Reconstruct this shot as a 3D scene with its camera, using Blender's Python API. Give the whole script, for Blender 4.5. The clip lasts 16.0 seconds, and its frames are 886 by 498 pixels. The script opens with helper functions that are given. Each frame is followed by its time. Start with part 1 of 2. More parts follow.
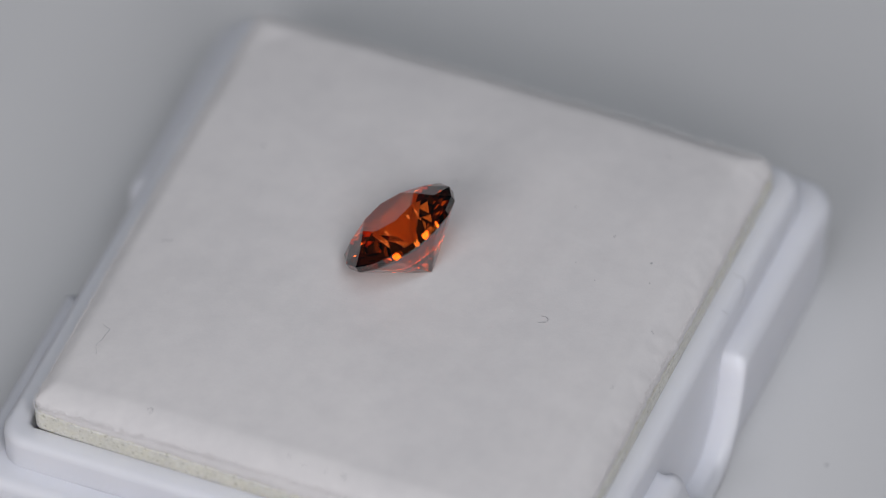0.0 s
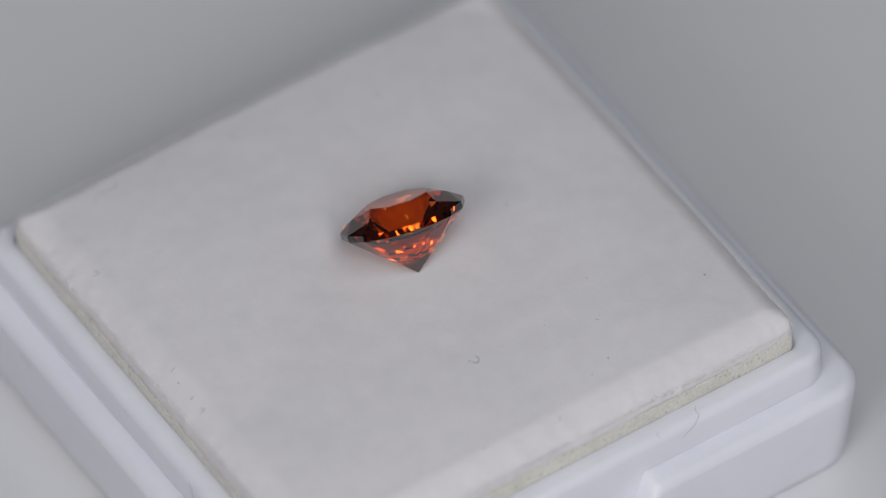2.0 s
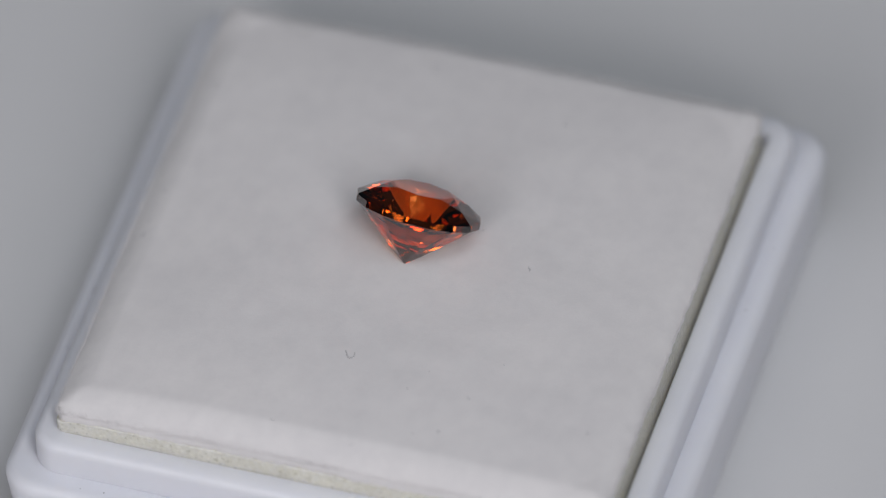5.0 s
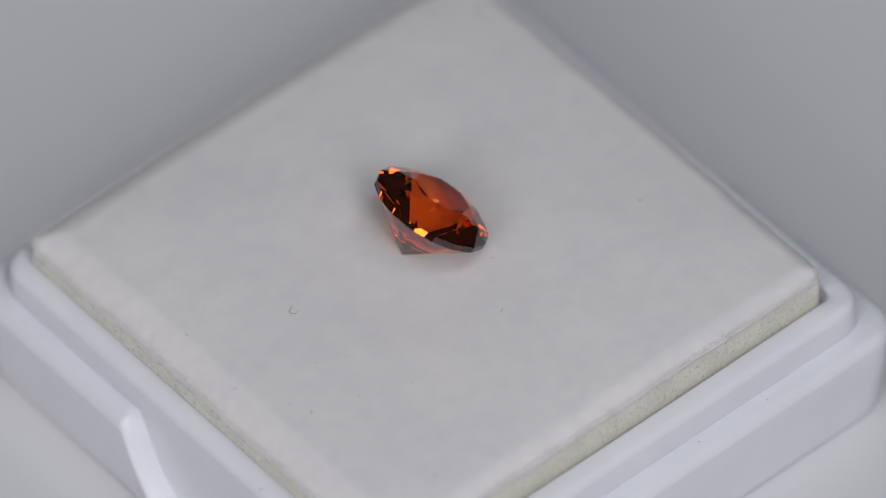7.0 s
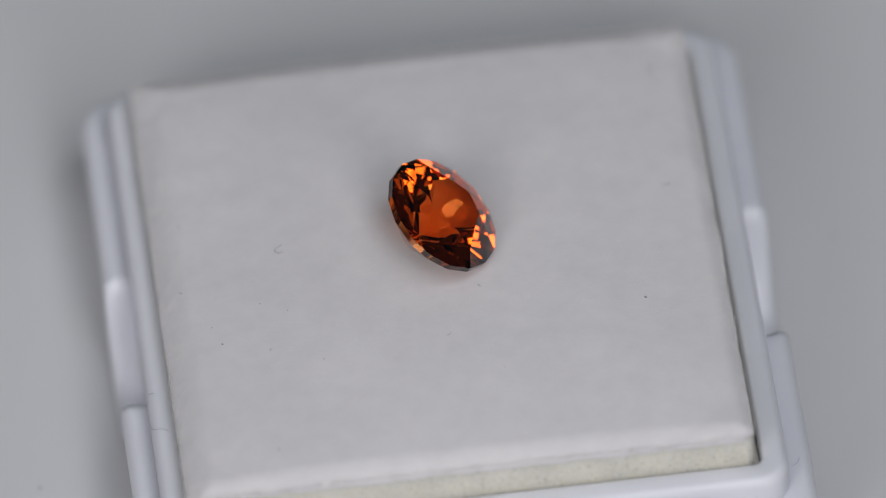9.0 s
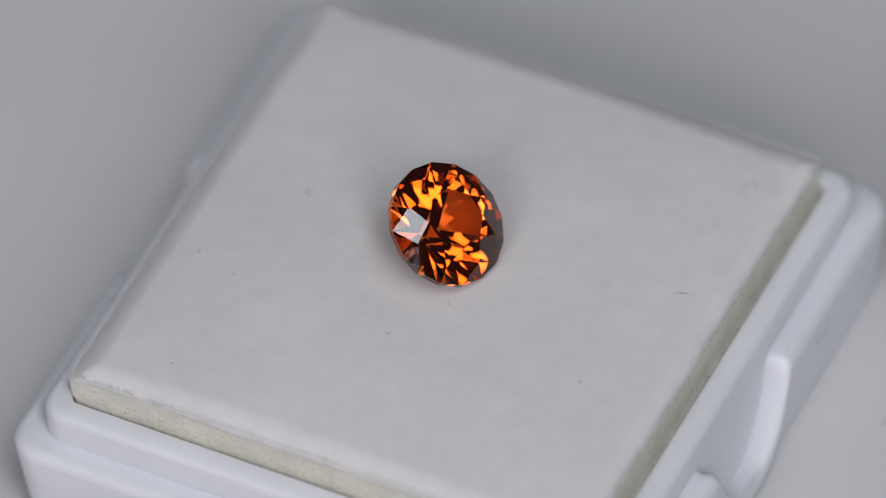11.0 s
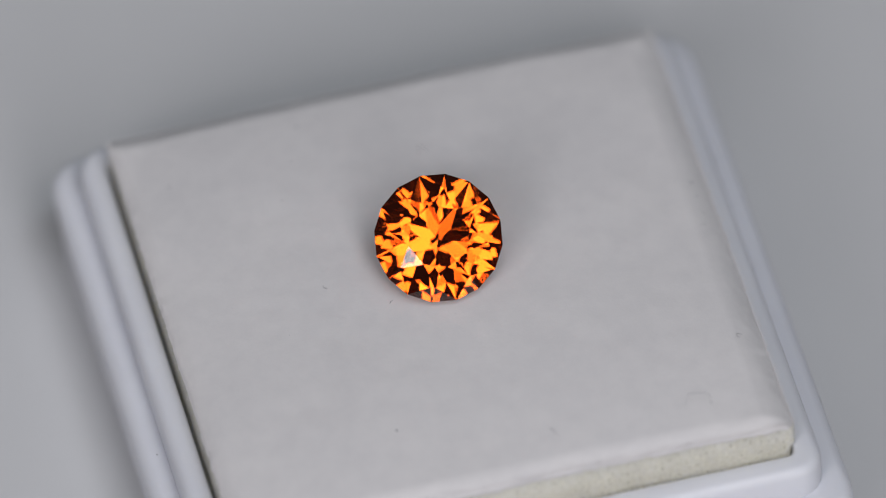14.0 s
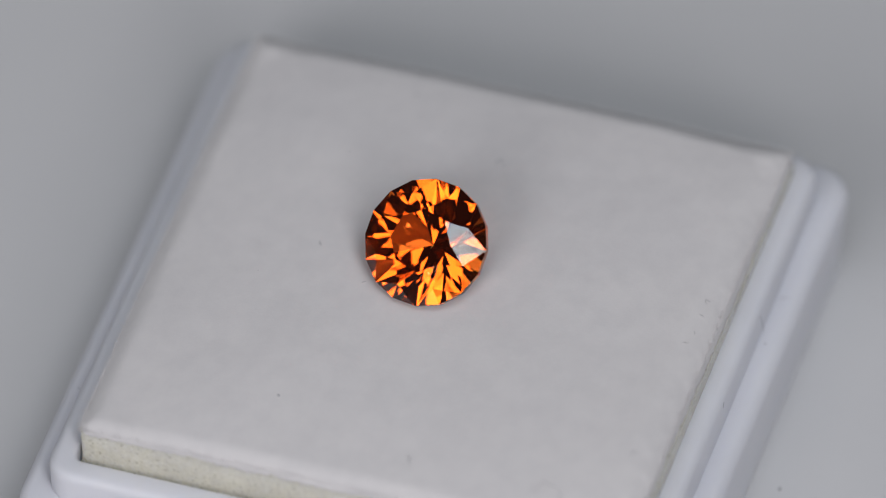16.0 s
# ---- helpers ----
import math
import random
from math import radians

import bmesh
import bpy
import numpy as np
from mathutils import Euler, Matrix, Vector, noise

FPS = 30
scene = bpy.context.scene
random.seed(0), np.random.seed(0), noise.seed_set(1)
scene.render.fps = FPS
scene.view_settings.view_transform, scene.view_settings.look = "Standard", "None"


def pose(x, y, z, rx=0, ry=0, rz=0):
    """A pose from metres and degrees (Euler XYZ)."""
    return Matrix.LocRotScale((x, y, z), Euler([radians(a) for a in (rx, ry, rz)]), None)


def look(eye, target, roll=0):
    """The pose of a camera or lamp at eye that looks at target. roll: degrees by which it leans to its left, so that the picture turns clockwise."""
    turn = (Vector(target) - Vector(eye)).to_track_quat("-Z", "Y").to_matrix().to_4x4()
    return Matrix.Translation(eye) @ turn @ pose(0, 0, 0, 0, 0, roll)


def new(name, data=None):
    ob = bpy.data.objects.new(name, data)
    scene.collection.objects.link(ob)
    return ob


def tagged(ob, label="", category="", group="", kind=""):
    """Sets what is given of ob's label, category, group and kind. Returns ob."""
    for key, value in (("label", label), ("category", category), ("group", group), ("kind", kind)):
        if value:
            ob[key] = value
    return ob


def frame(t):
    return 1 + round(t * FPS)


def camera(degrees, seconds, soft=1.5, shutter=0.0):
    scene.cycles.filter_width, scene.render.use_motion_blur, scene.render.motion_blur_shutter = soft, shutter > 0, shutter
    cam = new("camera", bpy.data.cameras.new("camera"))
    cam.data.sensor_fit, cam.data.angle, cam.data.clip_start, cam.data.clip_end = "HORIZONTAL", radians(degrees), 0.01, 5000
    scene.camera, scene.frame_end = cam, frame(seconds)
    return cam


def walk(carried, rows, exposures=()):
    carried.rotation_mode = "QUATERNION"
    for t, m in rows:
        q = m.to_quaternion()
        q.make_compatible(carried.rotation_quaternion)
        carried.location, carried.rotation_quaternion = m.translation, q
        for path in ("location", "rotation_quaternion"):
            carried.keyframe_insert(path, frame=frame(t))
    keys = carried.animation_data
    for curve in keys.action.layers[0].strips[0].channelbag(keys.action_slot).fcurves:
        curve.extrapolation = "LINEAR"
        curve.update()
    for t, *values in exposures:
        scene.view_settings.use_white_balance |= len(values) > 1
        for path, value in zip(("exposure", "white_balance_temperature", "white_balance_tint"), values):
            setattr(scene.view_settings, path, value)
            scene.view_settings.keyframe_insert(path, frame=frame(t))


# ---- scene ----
# ---- camera: stands still over a turning display ----
# unit of the plan: millimetres, turned into metres by MM
MM = 0.001
BASE = 10.2           # height of the felt's flat level above the turntable
cam = camera(3.675, 16.0, 1.0)
EYE = Vector((0.0, -453.70, 506.50 + BASE)) * MM
AIM = Vector((0.934, 0.418, 0.376 + BASE)) * MM
still = look(EYE, AIM, -3.07)
cam.data.dof.use_dof = True
cam.data.dof.focus_distance = 0.6775
cam.data.dof.aperture_fstop = 19.0
walk(cam, [(0.0, still), (16.0, still)])


def turned(t):
    """Angle of the turntable at t seconds, in degrees."""
    sway = (1.111, 0.204, 0.195, -0.071, 0.083, 0.074, 0.011, 0.145)
    return -(16.574 * t + sum(a * math.sin(t * math.pi * (k + 1) / 16) for k, a in enumerate(sway)))


# ---- light: a dim room with three light panels and an added fill round the display ----
world = bpy.data.worlds.new("room_light")
world.use_nodes = True
bg = world.node_tree.nodes["Background"]
bg.inputs["Color"].default_value = (0.76, 0.87, 1.0, 1)
bg.inputs["Strength"].default_value = 0.025
scene.world = world


def panel(name, azimuth, elevation, distance, wide, high, lean, watts, colour):
    """A light panel round the stone; azimuth 0 is the camera's side, positive to its right."""
    lamp = bpy.data.lights.new(name, "AREA")
    lamp.shape, lamp.size, lamp.size_y = "RECTANGLE", wide, high
    lamp.energy, lamp.color = watts, colour
    a, e = radians(azimuth), radians(elevation)
    eye = Vector((math.sin(a) * math.cos(e), -math.cos(a) * math.cos(e), math.sin(e))) * distance
    ob = new(name, lamp)
    ob.matrix_world = look(eye, (0, 0, 0.012), lean)
    return ob


SOFT = (0.99, 0.96, 0.985)
COOL = (0.84, 0.92, 1.0)
panel("light_panel_right", 18.8, 42, 1.0, 0.235, 0.61, -7, 3.25, SOFT)
panel("light_panel_left", -30.5, 31.5, 1.0, 0.36, 0.40, 0, 2.45, SOFT)
# added fill with no known source, brightens the inside of the stone
panel("added_fill_beside_lens", -14, 45, 1.0, 0.17, 0.17, 0, 0.46, SOFT)
panel("light_panel_above", 24, 69, 1.0, 0.62, 0.20, 0, 2.04, COOL)
scene.view_settings.exposure = 0.0


# ---- materials ----
def material(name):
    m = bpy.data.materials.new(name)
    m.use_nodes = True
    nt = m.node_tree
    return m, nt, nt.nodes["Principled BSDF"]


def add(nt, kind, **values):
    n = nt.nodes.new(kind)
    for key, v in values.items():
        n.inputs[key].default_value = v
    return n


def noise_tex(nt, scale, detail=4.0, rough=0.55):
    co = nt.nodes.new("ShaderNodeTexCoord")
    n = add(nt, "ShaderNodeTexNoise", Scale=scale, Detail=detail, Roughness=rough)
    nt.links.new(co.outputs["Object"], n.inputs["Vector"])
    return n


def ramp(nt, source, stops):
    r = nt.nodes.new("ShaderNodeValToRGB")
    els = r.color_ramp.elements
    while len(els) < len(stops):
        els.new(0.5)
    for e, (p, c) in zip(els, stops):
        e.position, e.color = p, (*c, 1)
    nt.links.new(source, r.inputs["Fac"])
    return r.outputs["Color"]


def bump(nt, source, strength, distance, under=None):
    b = add(nt, "ShaderNodeBump", Strength=strength, Distance=distance)
    nt.links.new(source, b.inputs["Height"])
    if under:
        nt.links.new(under, b.inputs["Normal"])
    return b.outputs["Normal"]


def felt_material():
    m, nt, p = material("white_felt")
    big, mid, fine = noise_tex(nt, 160, 3), noise_tex(nt, 900, 5, 0.7), noise_tex(nt, 5200, 3, 0.7)
    c = ramp(nt, big.outputs["Fac"], [(0.3, (0.745, 0.725, 0.728)), (0.7, (0.79, 0.766, 0.764))])
    c2 = ramp(nt, mid.outputs["Fac"], [(0.32, (0.95, 0.95, 0.955)), (0.62, (1, 1, 1))])
    mix = nt.nodes.new("ShaderNodeMix")
    mix.data_type, mix.blend_type = "RGBA", "MULTIPLY"
    mix.inputs["Factor"].default_value = 1.0
    nt.links.new(c, mix.inputs["A"])
    nt.links.new(c2, mix.inputs["B"])
    nt.links.new(mix.outputs["Result"], p.inputs["Base Color"])
    p.inputs["Roughness"].default_value = 0.95
    p.inputs["Specular IOR Level"].default_value = 0.1
    p.inputs["Sheen Weight"].default_value = 0.25
    p.inputs["Sheen Roughness"].default_value = 0.6
    n = bump(nt, mid.outputs["Fac"], 0.17, 0.0001)
    n = bump(nt, fine.outputs["Fac"], 0.14, 0.00005, n)
    nt.links.new(n, p.inputs["Normal"])
    return m


def foam_material():
    m, nt, p = material("cream_foam")
    co = nt.nodes.new("ShaderNodeTexCoord")
    v = add(nt, "ShaderNodeTexVoronoi", Scale=4600)
    nt.links.new(co.outputs["Object"], v.inputs["Vector"])
    n = noise_tex(nt, 700, 4)
    c = ramp(nt, v.outputs["Distance"], [(0.05, (0.80, 0.775, 0.67)), (0.4, (0.85, 0.825, 0.72)), (0.8, (0.88, 0.86, 0.77))])
    c2 = ramp(nt, n.outputs["Fac"], [(0.3, (0.88, 0.88, 0.88)), (0.7, (1, 1, 1))])
    mix = nt.nodes.new("ShaderNodeMix")
    mix.data_type, mix.blend_type = "RGBA", "MULTIPLY"
    mix.inputs["Factor"].default_value = 1.0
    nt.links.new(c, mix.inputs["A"])
    nt.links.new(c2, mix.inputs["B"])
    # dark and bright specks; the bright ones put the foam's sparkle into its colour
    dots = noise_tex(nt, 5200, 2, 0.5)
    c3 = ramp(nt, dots.outputs["Fac"], [(0.31, (0.62, 0.61, 0.56)), (0.37, (0.92, 0.92, 0.92)), (0.60, (0.92, 0.92, 0.92)), (0.64, (1, 1, 1))])
    speckled = nt.nodes.new("ShaderNodeMix")
    speckled.data_type, speckled.blend_type = "RGBA", "MULTIPLY"
    speckled.inputs["Factor"].default_value = 1.0
    nt.links.new(mix.outputs["Result"], speckled.inputs["A"])
    nt.links.new(c3, speckled.inputs["B"])
    nt.links.new(speckled.outputs["Result"], p.inputs["Base Color"])
    p.inputs["Roughness"].default_value = 0.24
    p.inputs["Subsurface Weight"].default_value = 0.7
    p.inputs["Subsurface Radius"].default_value = (1.0, 0.95, 0.75)
    p.inputs["Subsurface Scale"].default_value = 0.0009
    nt.links.new(bump(nt, v.outputs["Distance"], 0.16, 0.00012), p.inputs["Normal"])
    return m


def plastic_material():
    m, nt, p = material("white_plastic")
    n = noise_tex(nt, 220, 4)
    c = ramp(nt, n.outputs["Fac"], [(0.3, (0.752, 0.76, 0.815)), (0.7, (0.792, 0.80, 0.85))])
    nt.links.new(c, p.inputs["Base Color"])
    p.inputs["Roughness"].default_value = 0.38
    p.inputs["IOR"].default_value = 1.49
    p.inputs["Subsurface Weight"].default_value = 0.35
    p.inputs["Subsurface Radius"].default_value = (1.0, 0.95, 0.9)
    p.inputs["Subsurface Scale"].default_value = 0.0012
    f = noise_tex(nt, 1500, 3)
    nt.links.new(bump(nt, f.outputs["Fac"], 0.12, 0.00005), p.inputs["Normal"])
    return m


def sheet_material():
    m, nt, p = material("white_matte_sheet")
    n, f = noise_tex(nt, 35, 4), noise_tex(nt, 2500, 3)
    c = ramp(nt, n.outputs["Fac"], [(0.3, (0.66, 0.66, 0.67)), (0.7, (0.70, 0.70, 0.706))])
    nt.links.new(c, p.inputs["Base Color"])
    p.inputs["Roughness"].default_value = 0.6
    nt.links.new(bump(nt, f.outputs["Fac"], 0.1, 0.00004), p.inputs["Normal"])
    return m


def gem_material():
    """Deep orange garnet: tinted on the way in and out and at each full reflection inside, with a clear outer gloss."""
    m, nt, p = material("orange_garnet")
    nt.nodes.remove(p)
    into = add(nt, "ShaderNodeBsdfRefraction", Color=(1.0, 0.55, 0.25, 1), Roughness=0.0, IOR=1.80)
    gloss = add(nt, "ShaderNodeBsdfGlossy", Roughness=0.0)
    fres = add(nt, "ShaderNodeFresnel", IOR=1.80)
    tint = ramp(nt, fres.outputs["Fac"], [(0.90, (1, 1, 1)), (0.99, (1.0, 0.58, 0.31))])
    nt.links.new(tint, gloss.inputs["Color"])
    mix = nt.nodes.new("ShaderNodeMixShader")
    nt.links.new(fres.outputs["Fac"], mix.inputs["Fac"])
    nt.links.new(into.outputs["BSDF"], mix.inputs[1])
    nt.links.new(gloss.outputs["BSDF"], mix.inputs[2])
    nt.links.new(mix.outputs["Shader"], nt.nodes["Material Output"].inputs["Surface"])
    return m


def plain_material(name, colour, rough):
    m, nt, p = material(name)
    n = noise_tex(nt, 300, 4)
    lo = tuple(0.85 * c for c in colour)
    nt.links.new(ramp(nt, n.outputs["Fac"], [(0.3, lo), (0.7, colour)]), p.inputs["Base Color"])
    p.inputs["Roughness"].default_value = rough
    return m


FELT, FOAM, PLASTIC, SHEET, GEM = felt_material(), foam_material(), plastic_material(), sheet_material(), gem_material()
LINT = plain_material("grey_lint", (0.38, 0.38, 0.40), 0.8)
TABLE = plain_material("dark_table_top", (0.05, 0.05, 0.052), 0.6)


# ---- builders ----
def part(name, bm, mat, parent=None, label="", smooth=False):
    me = bpy.data.meshes.new(name)
    bm.to_mesh(me)
    bm.free()
    me.materials.append(mat)
    if smooth:
        me.polygons.foreach_set("use_smooth", [True] * len(me.polygons))
    ob = new(name, me)
    if parent:
        ob.parent = parent
    return tagged(ob, label)


def rounded_square(half, radius, z, side=40, arc=10, x0=None, x1=None, y0=None, y1=None):
    """Points of a square with rounded corners, counter-clockwise from above, evenly along its sides."""
    x0, x1 = (-half if x0 is None else x0), (half if x1 is None else x1)
    y0, y1 = (-half if y0 is None else y0), (half if y1 is None else y1)
    r = max(radius, 0.01)
    pts = []
    corners = [(x1 - r, y1 - r, 0), (x0 + r, y1 - r, 90), (x0 + r, y0 + r, 180), (x1 - r, y0 + r, 270)]
    for i, (cx, cy, a0) in enumerate(corners):
        for k in range(arc + 1):
            a = radians(a0 + 90 * k / arc)
            pts.append((cx + r * math.cos(a), cy + r * math.sin(a), z))
        nx, ny, na = corners[(i + 1) % 4]
        a = radians(a0 + 90)
        sx, sy = cx + r * math.cos(a), cy + r * math.sin(a)
        ex, ey = nx + r * math.cos(a), ny + r * math.sin(a)
        for k in range(1, side):
            f = k / side
            pts.append((sx + (ex - sx) * f, sy + (ey - sy) * f, z))
    return pts


def loft(bm, rings, close_bottom=True, close_top=True, scale=MM):
    loops = [[bm.verts.new(Vector(q) * scale) for q in ring] for ring in rings]
    n = len(loops[0])
    for a, b in zip(loops, loops[1:]):
        for i in range(n):
            j = (i + 1) % n
            bm.faces.new((a[i], a[j], b[j], b[i]))
    if close_bottom:
        bm.faces.new(tuple(reversed(loops[0])))
    if close_top:
        bm.faces.new(tuple(loops[-1]))
    return loops


CENTRE = (-1.184, -0.297)      # middle of the box on the turntable
SPIN = -25.49               # its turn at the clip's start
BOX0 = pose(CENTRE[0] * MM, CENTRE[1] * MM, 0, 0, 0, SPIN)
RIM_TOP, FLANGE_TOP = BASE - 2.55, BASE - 4.4
RIM, RIM_IN, FLANGE = 15.3, 14.03, 16.62


def scoop(x, y, z):
    """How far the flange dips in the thumb notches of two opposite sides."""
    if abs(x) < 14.0:
        return 0.0
    u = abs(y) / 3.95
    if u >= 1:
        return 0.0
    return 4.8 * (1 - u ** 2.2) ** 0.8


def gem_box():
    thing = new("gem_box")
    bm = bmesh.new()
    # outer skirt with its rounded flange
    rings = [rounded_square(h, 1.9, z, side=80) for h, z in ((15.7, 0.05), (15.95, 0.0), (16.12, 0.15), (16.2, 0.6), (16.25, 1.0))]
    steps = 8
    for k in range(steps + 1):
        a = radians(90 * k / steps)
        rings.append(rounded_square(FLANGE - 0.6 + 0.6 * math.cos(a), 1.9 - 0.6 * (1 - math.cos(a)), FLANGE_TOP - 0.6 + 0.6 * math.sin(a), side=80))
    rings.append(rounded_square(RIM - 0.05, 1.4, FLANGE_TOP - 0.03, side=80))
    rings[5:] = [[(x, y, z - scoop(x, y, z)) for x, y, z in r] for r in rings[5:]]
    loft(bm, rings, True, False)
    part("skirt", bm, PLASTIC, thing, smooth=True)
    # inner tray with a rounded rim
    bm = bmesh.new()
    rings = [rounded_square(15.35, 1.5, 0.3), rounded_square(RIM, 1.5, 1.0)]
    for k in range(8):
        a = radians(90 * k / 7)
        rings.append(rounded_square(RIM - 0.5 + 0.5 * math.cos(a), 1.5 - 0.5 * (1 - math.cos(a)), RIM_TOP - 0.5 + 0.5 * math.sin(a)))
    for k in range(1, 6):
        a = radians(90 * k / 5)
        rings.append(rounded_square(RIM_IN + 0.25 - 0.25 * math.sin(a), 0.55, RIM_TOP - 0.25 + 0.25 * math.cos(a)))
    rings.append(rounded_square(RIM_IN - 0.02, 0.55, 1.2))
    loft(bm, rings, True, True)
    part("tray", bm, PLASTIC, thing, smooth=True)
    return tagged(thing, "small white plastic gem box base with thumb notches, without its lid", "box")


# the pad sits off centre in the tray: space left on each side, and how low the felt reaches there
GAP_A, GAP_B, GAP_C, GAP_D = -0.16, -0.16, 0.18, 0.40
LOW_A, LOW_C, LOW_D = 1.75, 1.12, 1.05
# on two sides the pad bulges a little over the tray's rim
PX0, PX1, PY0, PY1 = -RIM_IN + GAP_D, RIM_IN + 0.06, -RIM_IN - 0.06, RIM_IN - GAP_C


def felt_reach(x, y):
    w = [(math.exp(-d / 0.8), low) for d, low in ((PX1 - x, LOW_A), (y - PY0, 1.85 + 0.026 * x), (PY1 - y, LOW_C), (x - PX0, LOW_D))]
    return sum(a * b for a, b in w) / sum(a for a, b in w)


def felt_height(x, y):
    """The soft dome of the felt: highest in the middle, falling towards the edge."""
    u, v = 2 * (x - PX0) / (PX1 - PX0) - 1, 2 * (y - PY0) / (PY1 - PY0) - 1
    m = (u ** 4 + v ** 4) ** 0.25
    z = 0.36 - 0.72 * min(m, 1.05) ** 3
    sides = ((PX1 - x, 1.6, 0.84), (y - PY0, 1.7, 0.60), (PY1 - y, 1.0, 0.42), (x - PX0, 0.8, 0.34))
    steep = (2.0, 2.4, 1.9, 1.9)
    drops = [deep * max(1 - max(d, 0.0) / wide, 0.0) ** e for (d, wide, deep), e in zip(sides, steep)]
    fall = sum(d ** 3 for d in drops) ** (1 / 3)
    z -= fall
    z += min(1.0, 2.5 * fall) * (0.05 * noise.noise(Vector((x * 1.7, y * 1.7, 11))) + 0.03 * noise.noise(Vector((x * 4.5, y * 4.5, 13))))
    z += 0.018 * max(math.exp(-((d - wide * 0.85) / 0.22) ** 2) for d, wide, deep in sides[:2]) * (1 if min(d for d, w, e in sides) > 0.5 else min(d for d, w, e in sides) * 2)
    z += 0.05 * noise.noise(Vector((x * 0.22, y * 0.22, 3))) + 0.018 * noise.noise(Vector((x * 0.8, y * 0.8, 7))) + 0.006 * noise.noise(Vector((x * 3.1, y * 3.1, 9)))
    return BASE + z


def wander(x, y, k):
    return 0.10 * noise.noise(Vector((x * 0.3, y * 0.3, k))) + 0.05 * noise.noise(Vector((x * 1.5, y * 1.5, k))) + 0.05 * noise.noise(Vector((x * 5, y * 5, k))) + 0.03 * noise.noise(Vector((x * 11, y * 11, k)))


def outward(x, y):
    return Vector((x - (PX0 + PX1) / 2, y - (PY0 + PY1) / 2, 0)).normalized()


def display_pad():
    thing = new("display_pad")
    # open-cell foam: pitted sides
    bm = bmesh.new()
    rings = []
    n_up = 26
    for i in range(n_up + 1):
        out = []
        level = -4.2 + 3.0 * i / n_up
        sides = []
        for gap in (GAP_D, GAP_A, GAP_B, GAP_C):
            g = min(max((level + (2.75 if gap < 0 else 3.7)) / 0.4, 0.0), 1.0)
            sides.append(0.05 + (gap - 0.05) * g)
        for x, y, z in rounded_square(0, 0.4, 0, 230, 8, -RIM_IN + sides[0], RIM_IN - sides[1], -RIM_IN + sides[2], RIM_IN - sides[3]):
            top = BASE - felt_reach(x, y) + 0.1
            z = BASE - 4.2 + (top - BASE + 4.2) * i / n_up
            pit = abs(noise.noise(Vector((x * 3.3, y * 3.3, z * 3.3)))) * 0.015 + abs(noise.noise(Vector((x * 7.5, y * 7.5, z * 7.5)))) * 0.015
            q = outward(x, y) * pit
            out.append((x - q.x, y - q.y, z))
        rings.append(out)
    rings.insert(0, rounded_square(0, 0.3, 1.25, 230, 8, PX0, PX1, PY0, PY1))
    loft(bm, rings)
    part("foam_block", bm, FOAM, thing, "cream open-cell foam block", smooth=True)
    # felt: one soft sheet with a bevelled edge, turned down over the foam
    near = [0.0, 0.06, 0.14, 0.25, 0.38, 0.52, 0.66, 0.80, 0.95, 1.10, 1.25, 1.4, 1.6]
    count = 118

    def stations(lo, hi):
        inner = [lo + 1.6 + (hi - lo - 3.2) * k / count for k in range(1, count)]
        return [lo + d for d in near] + inner + [hi - d for d in reversed(near)]

    xs, ys = stations(PX0, PX1), stations(PY0, PY1)
    bm = bmesh.new()
    radius = 0.6

    def placed(x, y):
        """Rounds the sheet's corners and lets its edge wander."""
        cx, cy = (PX0 + PX1) / 2, (PY0 + PY1) / 2
        ax, ay = abs(x - cx) - ((PX1 - PX0) / 2 - radius), abs(y - cy) - ((PY1 - PY0) / 2 - radius)
        if ax > 0 and ay > 0:
            nx = ax * math.sqrt(max(1 - (ay / radius) ** 2 / 2, 0))
            ny = ay * math.sqrt(max(1 - (ax / radius) ** 2 / 2, 0))
            x2, y2 = x + (nx - ax) * (1 if x > cx else -1), y + (ny - ay) * (1 if y > cy else -1)
        else:
            x2, y2 = x, y
        d = min(PX1 - x, x - PX0, PY1 - y, y - PY0)
        e = wander(x, y, 2) * max(0.0, 1 - d / 2.0) * 0.8
        e += (0.05 * noise.noise(Vector((x * 4, y * 4, 21))) + 0.04 * noise.noise(Vector((x * 9, y * 9, 23)))) * max(0.0, 1 - d / 0.5)
        q = outward(x, y) * e
        return x2 + q.x, y2 + q.y

    grid = []
    for y in ys:
        row = []
        for x in xs:
            px, py = placed(x, y)
            row.append(bm.verts.new(Vector((px, py, felt_height(x, y))) * MM))
        grid.append(row)
    nx, ny = len(xs), len(ys)
    for j in range(ny - 1):
        for i in range(nx - 1):
            bm.faces.new((grid[j][i], grid[j][i + 1], grid[j + 1][i + 1], grid[j + 1][i]))
    border = [(0, i) for i in range(nx)] + [(j, nx - 1) for j in range(1, ny)] + [(ny - 1, i) for i in range(nx - 2, -1, -1)] + [(j, 0) for j in range(ny - 2, 0, -1)]
    last = [grid[j][i] for j, i in border]
    for bulge, share in ((0.03, 0.2), (0.05, 0.55), (0.03, 0.9), (-0.05, 1.0), (-0.5, 1.0)):
        ring = []
        for j, i in border:
            x, y = xs[i], ys[j]
            px, py = placed(x, y)
            high, low = felt_height(x, y), BASE - felt_reach(x, y) + wander(x, y, 5) * 1.2
            q = outward(x, y) * bulge
            ring.append(bm.verts.new(Vector((px + q.x, py + q.y, high + (low - high) * share)) * MM))
        n = len(ring)
        for k in range(n):
            bm.faces.new((last[k], ring[k], ring[(k + 1) % n], last[(k + 1) % n]))
        last = ring
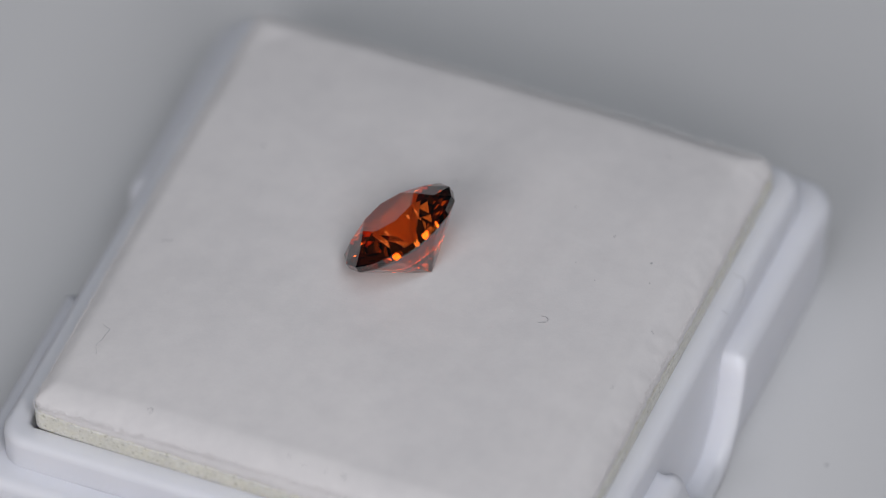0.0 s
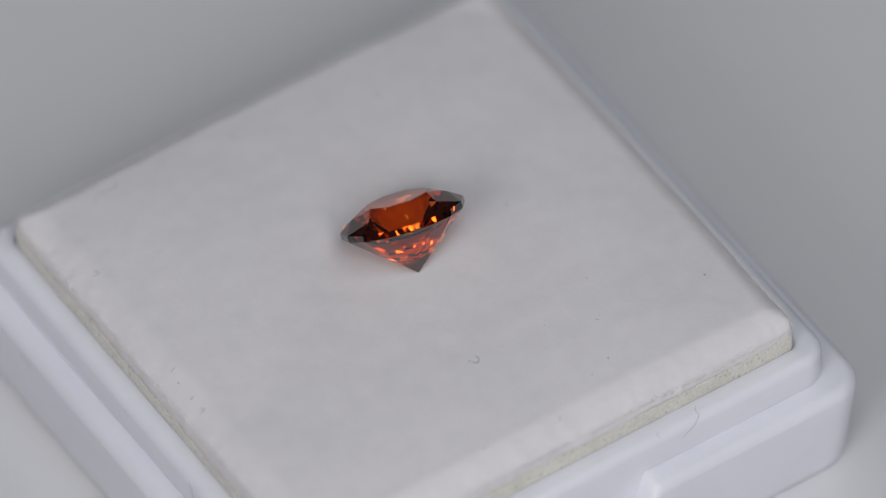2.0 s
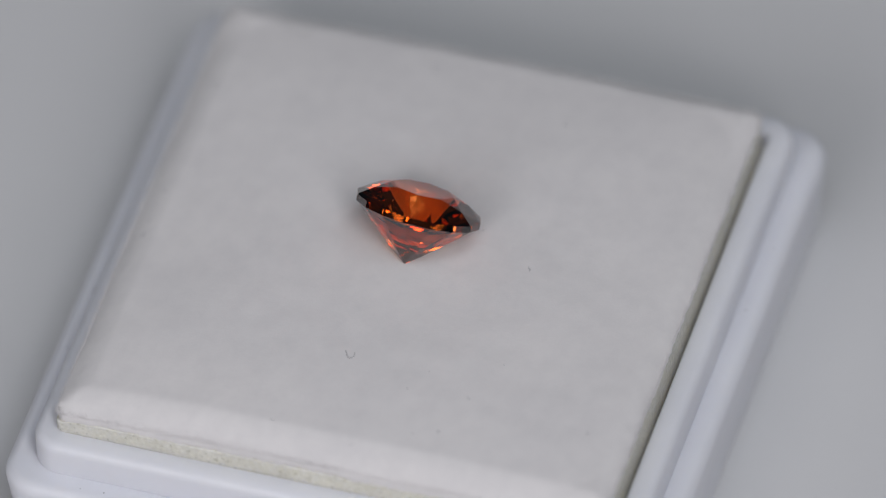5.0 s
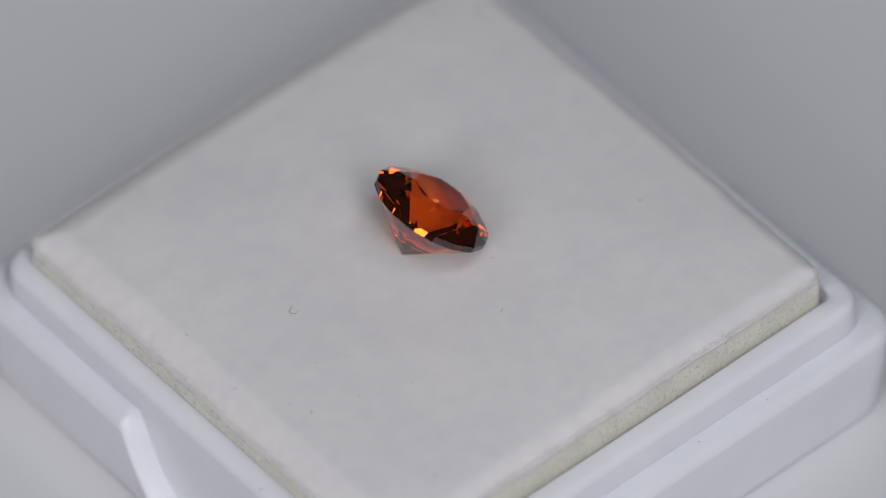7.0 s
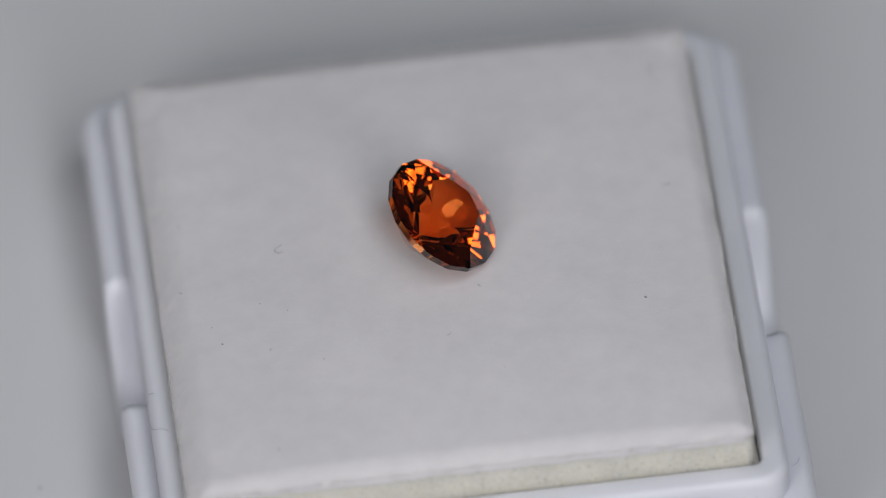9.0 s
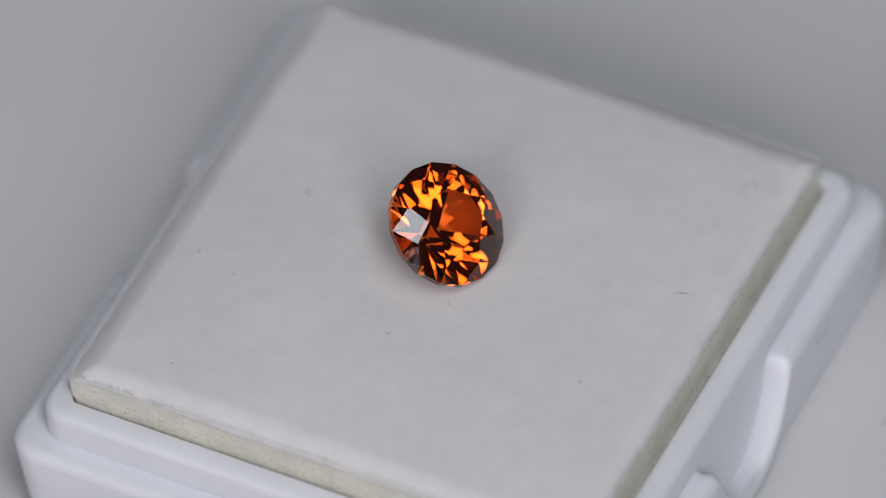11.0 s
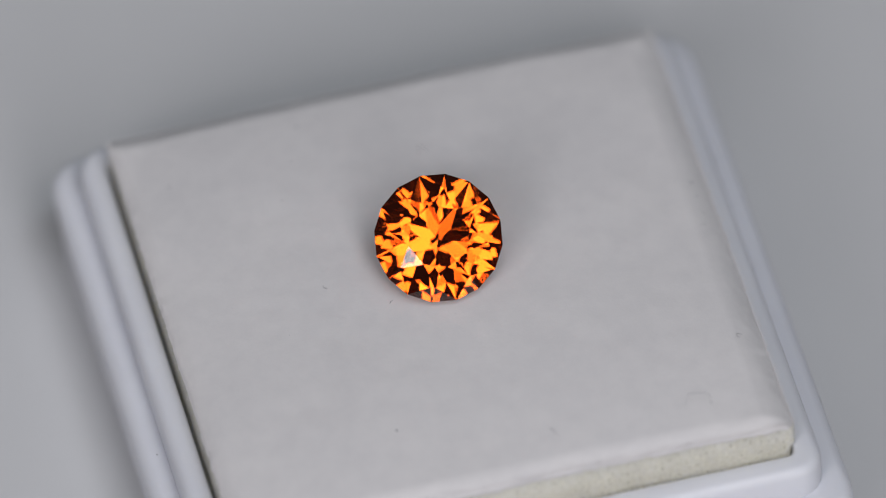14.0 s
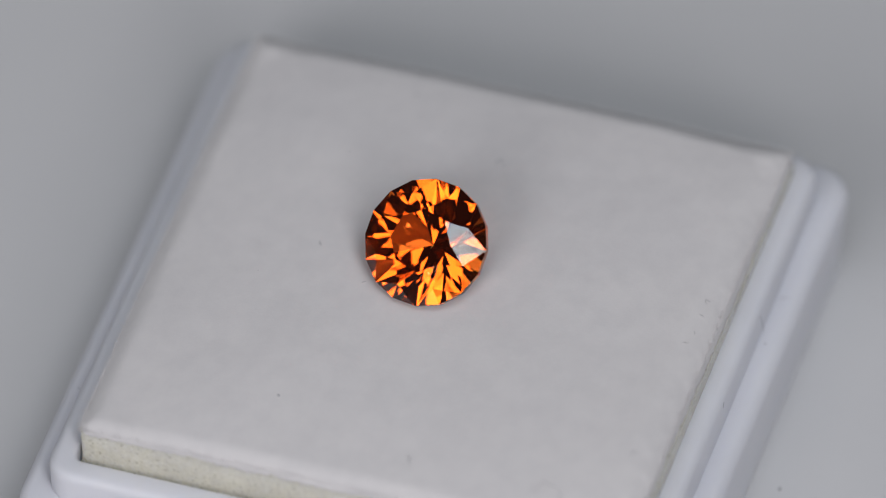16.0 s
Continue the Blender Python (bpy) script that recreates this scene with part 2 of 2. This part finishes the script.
    part("felt_cover", bm, FELT, thing, "fluffy white felt layer", smooth=True)
    # fine fuzz standing on the felt, thicker along its edge
    rng = random.Random(5)
    verts, faces = [], []
    for k in range(12000):
        x, y = rng.uniform(PX0 + 0.05, PX1 - 0.05), rng.uniform(PY0 + 0.05, PY1 - 0.05)
        if k % 12:
            side = rng.randrange(4)
            d = abs(rng.gauss(0, 0.08)) - 0.05
            if side == 0: x = PX1 - d
            if side == 1: x = PX0 + d
            if side == 2: y = PY1 - d
            if side == 3: y = PY0 + d
        z = felt_height(x, y) - 0.02
        a, bend = rng.uniform(0, 2 * math.pi), rng.uniform(0.3, 1.3)
        long = rng.uniform(0.1, 0.30) * (1.0 if k % 12 else 0.4)
        thick = rng.uniform(0.004, 0.009)
        ux, uy = math.cos(a), math.sin(a)
        n = len(verts)
        for f in (0.0, 0.55, 1.0):
            r = long * f * math.sin(bend * (0.6 + 0.6 * f))
            h = long * f * math.cos(bend * (0.4 + 0.6 * f))
            w = thick * (1 - 0.6 * f)
            for sgn in (-1, 1):
                verts.append(((x + ux * r - uy * w * sgn) * MM, (y + uy * r + ux * w * sgn) * MM, (z + h) * MM))
        faces += [(n, n + 1, n + 3, n + 2), (n + 2, n + 3, n + 5, n + 4)]
    me = bpy.data.meshes.new("fuzz")
    me.from_pydata(verts, [], faces)
    me.materials.append(FELT)
    fuzz = new("fuzz", me)
    fuzz.parent = thing
    tagged(fuzz, kind="stuff")
    return tagged(thing, "square foam pad covered with soft white felt in the box", "pad")


# ---- the cut stone ----
GEM_R = 3.17
GEM_TIP = Vector((0.32, -1.05, 0.37))
GEM_AZ, GEM_TILT, GEM_ROLL = 145.6, 38.0, 11.0


def gemstone():
    """A round brilliant: table, stars, kites, halves, facetted girdle, lower halves, mains."""
    R, crown, pav = GEM_R, math.tan(radians(28.0)), math.tan(radians(40.6))
    depth = R * pav
    girdle = 0.32

    def ring(radius, z, start, step, count):
        return [Vector((radius * math.cos(radians(start + step * k)), radius * math.sin(radians(start + step * k)), z)) * MM for k in range(count)]

    c = math.cos(radians(22.5))
    low = ring(R, depth, 0, 22.5, 16)
    high = ring(R, depth + girdle, 0, 22.5, 16)
    rt = 0.492 * R
    top = ring(rt, depth + girdle + (R - rt) * crown, 0, 45, 8)
    rs = 0.77 * R
    side = ring(rs, depth + girdle + (R - rs * c) * crown, 22.5, 45, 8)
    rp = 0.28 * R
    pside = ring(rp, depth - (R - rp * c) * pav, 22.5, 45, 8)
    tip = Vector((0, 0, 0))
    upper, lower = [], []
    for k in range(8):
        j, e, o, e2 = (k + 1) % 8, 2 * k, 2 * k + 1, (2 * k + 2) % 16
        upper += [(top[k], side[k], top[j]), (top[j], side[k], high[e2], side[j]), (side[k], high[e], high[o]), (side[k], high[o], high[e2])]
        lower += [(low[e], pside[k], low[o]), (low[o], pside[k], low[e2]), (pside[k], tip, pside[j], low[e2])]
    band = [(low[k], low[(k + 1) % 16], high[(k + 1) % 16], high[k]) for k in range(16)]
    heart = Vector((0, 0, depth)) * MM
    thing = new("gemstone")
    for name, facets in (("table_facet", [tuple(top)]), ("crown", upper), ("girdle", band), ("pavilion", lower)):
        bm = bmesh.new()
        made = {}
        for facet in facets:
            normal = (facet[1] - facet[0]).cross(facet[2] - facet[0])
            if normal.dot(facet[0] - heart) < 0:
                facet = facet[::-1]
            for q in facet:
                if tuple(q) not in made:
                    made[tuple(q)] = bm.verts.new(q)
            bm.faces.new([made[tuple(q)] for q in facet])
        part(name, bm, GEM, thing)
    return tagged(thing, "round brilliant-cut orange garnet lying on white felt", "gemstone")


# ---- the room and the turntable ----
def slab(name, x0, x1, y0, y1, z0, z1, mat, label):
    bm = bmesh.new()
    bmesh.ops.create_cube(bm, size=1.0, matrix=Matrix.Translation(((x0 + x1) / 2, (y0 + y1) / 2, (z0 + z1) / 2)) @ Matrix.Diagonal((x1 - x0, y1 - y0, z1 - z0, 1)))
    return tagged(part(name, bm, mat), label, kind="structure")


slab("table_top", -0.9, 0.9, -0.9, 0.9, -0.06, -0.012, TABLE, "plain matte dark table top")


def turntable():
    bm = bmesh.new()
    rings = []
    for r, z in ((98, -12.0), (100, -11.0), (100, -1.0), (99.5, -0.3), (98.5, 0.0), (60, 0.0), (25, 0.0)):
        rings.append([(r * math.cos(2 * math.pi * k / 128), r * math.sin(2 * math.pi * k / 128), z) for k in range(128)])
    loft(bm, rings)
    return tagged(part("turntable", bm, SHEET), "round matte white turntable plate", "turntable")


plate = turntable()
box = gem_box()
pad = display_pad()
gem = gemstone()
GEM0 = (Matrix.Translation((GEM_TIP + Vector((0, 0, BASE))) * MM) @ pose(0, 0, 0, 0, 0, GEM_AZ) @ pose(0, 0, 0, 0, GEM_TILT, 0) @ pose(0, 0, 0, 0, 0, GEM_ROLL))


# ---- lint and dust, in the box's own plan (x, y, height over the turntable) ----
def fibre(points, thick=0.0105):
    """A curled textile fibre through the points (millimetres), as a thin tube."""
    ctrl = [Vector(q) for q in points]
    path = []
    for i in range(len(ctrl) - 1):
        p0, p1, p2, p3 = ctrl[max(i - 1, 0)], ctrl[i], ctrl[i + 1], ctrl[min(i + 2, len(ctrl) - 1)]
        for k in range(6):
            t = k / 6
            path.append(0.5 * (2 * p1 + (p2 - p0) * t + (2 * p0 - 5 * p1 + 4 * p2 - p3) * t * t + (3 * p1 - p0 - 3 * p2 + p3) * t ** 3))
    path.append(ctrl[-1])
    middle = sum(path, Vector()) / len(path)
    bm = bmesh.new()
    rings = []
    for i, q in enumerate(path):
        along = (path[min(i + 1, len(path) - 1)] - path[max(i - 1, 0)]).normalized()
        u = along.cross(Vector((0.13, 0.21, 0.97))).normalized()
        v = along.cross(u)
        r = thick * (0.6 + 0.4 * math.sin(math.pi * (i + 0.5) / len(path)))
        rings.append([tuple(q - middle + u * r * math.cos(a) + v * r * math.sin(a)) for a in (0.0, 1.257, 2.513, 3.770, 5.027)])
    loft(bm, rings)
    ob = part("lint_fibre", bm, LINT, smooth=True)
    return ob, middle


def on_felt(shape, x, y, turn=0.0, size=1.0):
    """A flat scribble laid on the felt at x, y."""
    c, n = math.cos(radians(turn)) * size, math.sin(radians(turn)) * size
    out = []
    for a, b in shape:
        px, py = x + a * c - b * n, y + a * n + b * c
        out.append((px, py, felt_height(px, py) + 0.02 + 0.03 * abs(math.sin(7 * a + 3 * b))))
    return out


def speck(x, y, z, r):
    bm = bmesh.new()
    bmesh.ops.create_icosphere(bm, subdivisions=2, radius=r * MM)
    rng = random.Random(int(1000 * (x + 50) + y * 10))
    for v in bm.verts:
        v.co *= rng.uniform(0.75, 1.15)
        v.co.z *= 0.6
    return part("dust_speck", bm, LINT, smooth=True), Vector((x, y, z))


HOOK = [(-0.28, 0.10), (-0.12, 0.24), (0.10, 0.22), (0.16, 0.05), (0.02, -0.14), (-0.08, -0.30)]
CURL = [(-12.05, -9.02, 10.6), (-11.78, -9.22, 10.66), (-11.5, -9.39, 10.76), (-11.57, -9.74, 10.73), (-11.6, -10.07, 10.71), (-11.74, -10.3, 10.66), (-11.8, -10.39, 10.42), (-11.8, -10.42, felt_height(-11.8, -10.42))]
TICK = [(-0.18, 0.03), (-0.03, -0.04), (0.06, 0.02), (0.2, 0.05)]
STRAY = [(-0.35, -0.05), (-0.12, 0.08), (0.12, 0.0), (0.36, 0.10)]
flange = FLANGE_TOP + 0.03
laid = []
for shape, x, y, turn, size in ((HOOK, 8.0, -0.9, -25, 1.0), (TICK, 13.06, 0.8, -60, 0.7), (HOOK, -7.8, -12.9, 20, 0.6),
                                (TICK, 9.1, 5.55, 40, 0.5), (TICK, 0.35, 6.0, 200, 0.8), (TICK, 12.7, -3.4, 70, 0.6),
                                (TICK, -1.5, 3.1, 120, 0.6), (STRAY, -11.5, -2.5, 200, 0.8), (TICK, 1.7, -13.3, 80, 0.6), (STRAY, -0.3, -13.1, 100, 0.4),
                                (HOOK, 2.67, -13.3, 30, 0.5), (TICK, 0.5, -13.3, 10, 0.5)):
    laid.append(("grey textile fibre on the white felt", *fibre(on_felt(shape, x, y, turn, size))))
# a curl that stands up from the felt
laid.append(("curled grey textile fibre standing on white felt", *fibre(CURL)))
for pts in ([(14.5, 7.7, RIM_TOP + 0.02), (14.8, 7.5, RIM_TOP + 0.02), (15.1, 7.5, RIM_TOP + 0.01), (15.28, 7.2, RIM_TOP - 0.25), (15.32, 6.8, RIM_TOP - 0.5), (15.33, 6.4, RIM_TOP - 0.75)],
            [(14.9, 5.2, RIM_TOP + 0.02), (15.1, 5.1, RIM_TOP), (15.24, 5.2, RIM_TOP - 0.1)],
            [(-16.45, -8.17, 5.65), (-16.62, -8.5, 4.61), (-16.53, -8.51, 3.74), (-16.51, -8.04, 3.55), (-16.58, -7.52, 4.33), (-16.58, -7.16, 4.34), (-16.52, -7.37, 3.65), (-16.53, -7.51, 3.83)],
            [(4.4, -15.33, RIM_TOP - 0.25), (4.7, -15.35, RIM_TOP - 0.6), (4.9, -15.4, flange)],
            [(7.2, -15.5, flange), (7.4, -15.8, flange), (7.35, -16.0, flange)],
            [(-9.3, -16.67, FLANGE_TOP - 0.6), (-9.0, -16.68, FLANGE_TOP - 0.9), (-8.6, -16.68, FLANGE_TOP - 0.8), (-8.5, -16.66, FLANGE_TOP - 1.2)],
            [(-15.6, 12.9, flange), (-15.9, 12.7, flange), (-16.0, 12.4, flange)],
            [(-1.3, -15.32, RIM_TOP - 0.3), (-1.5, -15.34, RIM_TOP - 0.5)]):
    laid.append(("grey textile fibre clinging to white plastic", *fibre(pts)))
for x, y, r in ((11.4, 4.7, 0.05), (9.3, 2.5, 0.03), (8.0, 3.2, 0.025), (-9.5, 4.85, 0.06), (11.8, 3.5, 0.035), (6.6, 6.6, 0.03), (9.4, 11.7, 0.05), (-2.1, 8.4, 0.02)):
    laid.append(("tiny dark dust speck on white felt", *speck(x, y, felt_height(x, y) + 0.02, r)))
for x, y, z, r in ((4.2, -15.7, flange, 0.05), (-16.05, -4.9, flange, 0.04), (-8.2, 15.9, flange, 0.04), (-3.9, 15.75, flange, 0.04), (15.95, -11.2, flange, 0.04), (16.0, -12.4, flange, 0.03)):
    laid.append(("tiny dark dust speck on white plastic", *speck(x, y, z, r)))
for x, y, r in ((-18.0, -12.3, 0.08), (0.1, -17.6, 0.10), (20.9, 3.8, 0.08), (-20.3, -6.9, 0.08)):
    laid.append(("grey dust speck on the turntable plate", *speck(x, y, 0.04, r)))
for label, ob, place in laid:
    kind = "fibre" if ob.name.startswith("lint") else "speck"
    tagged(ob, label, kind, "lint fibres" if kind == "fibre" else "dust specks")


def motions():
    times = [0.5 * k for k in range(33)]
    for thing, start in ((plate, Matrix()), (box, BOX0), (pad, BOX0), (gem, GEM0), *((ob, BOX0 @ Matrix.Translation(place * MM)) for _, ob, place in laid)):
        walk(thing, [(t, pose(0, 0, 0, 0, 0, turned(t)) @ start) for t in times])


motions()
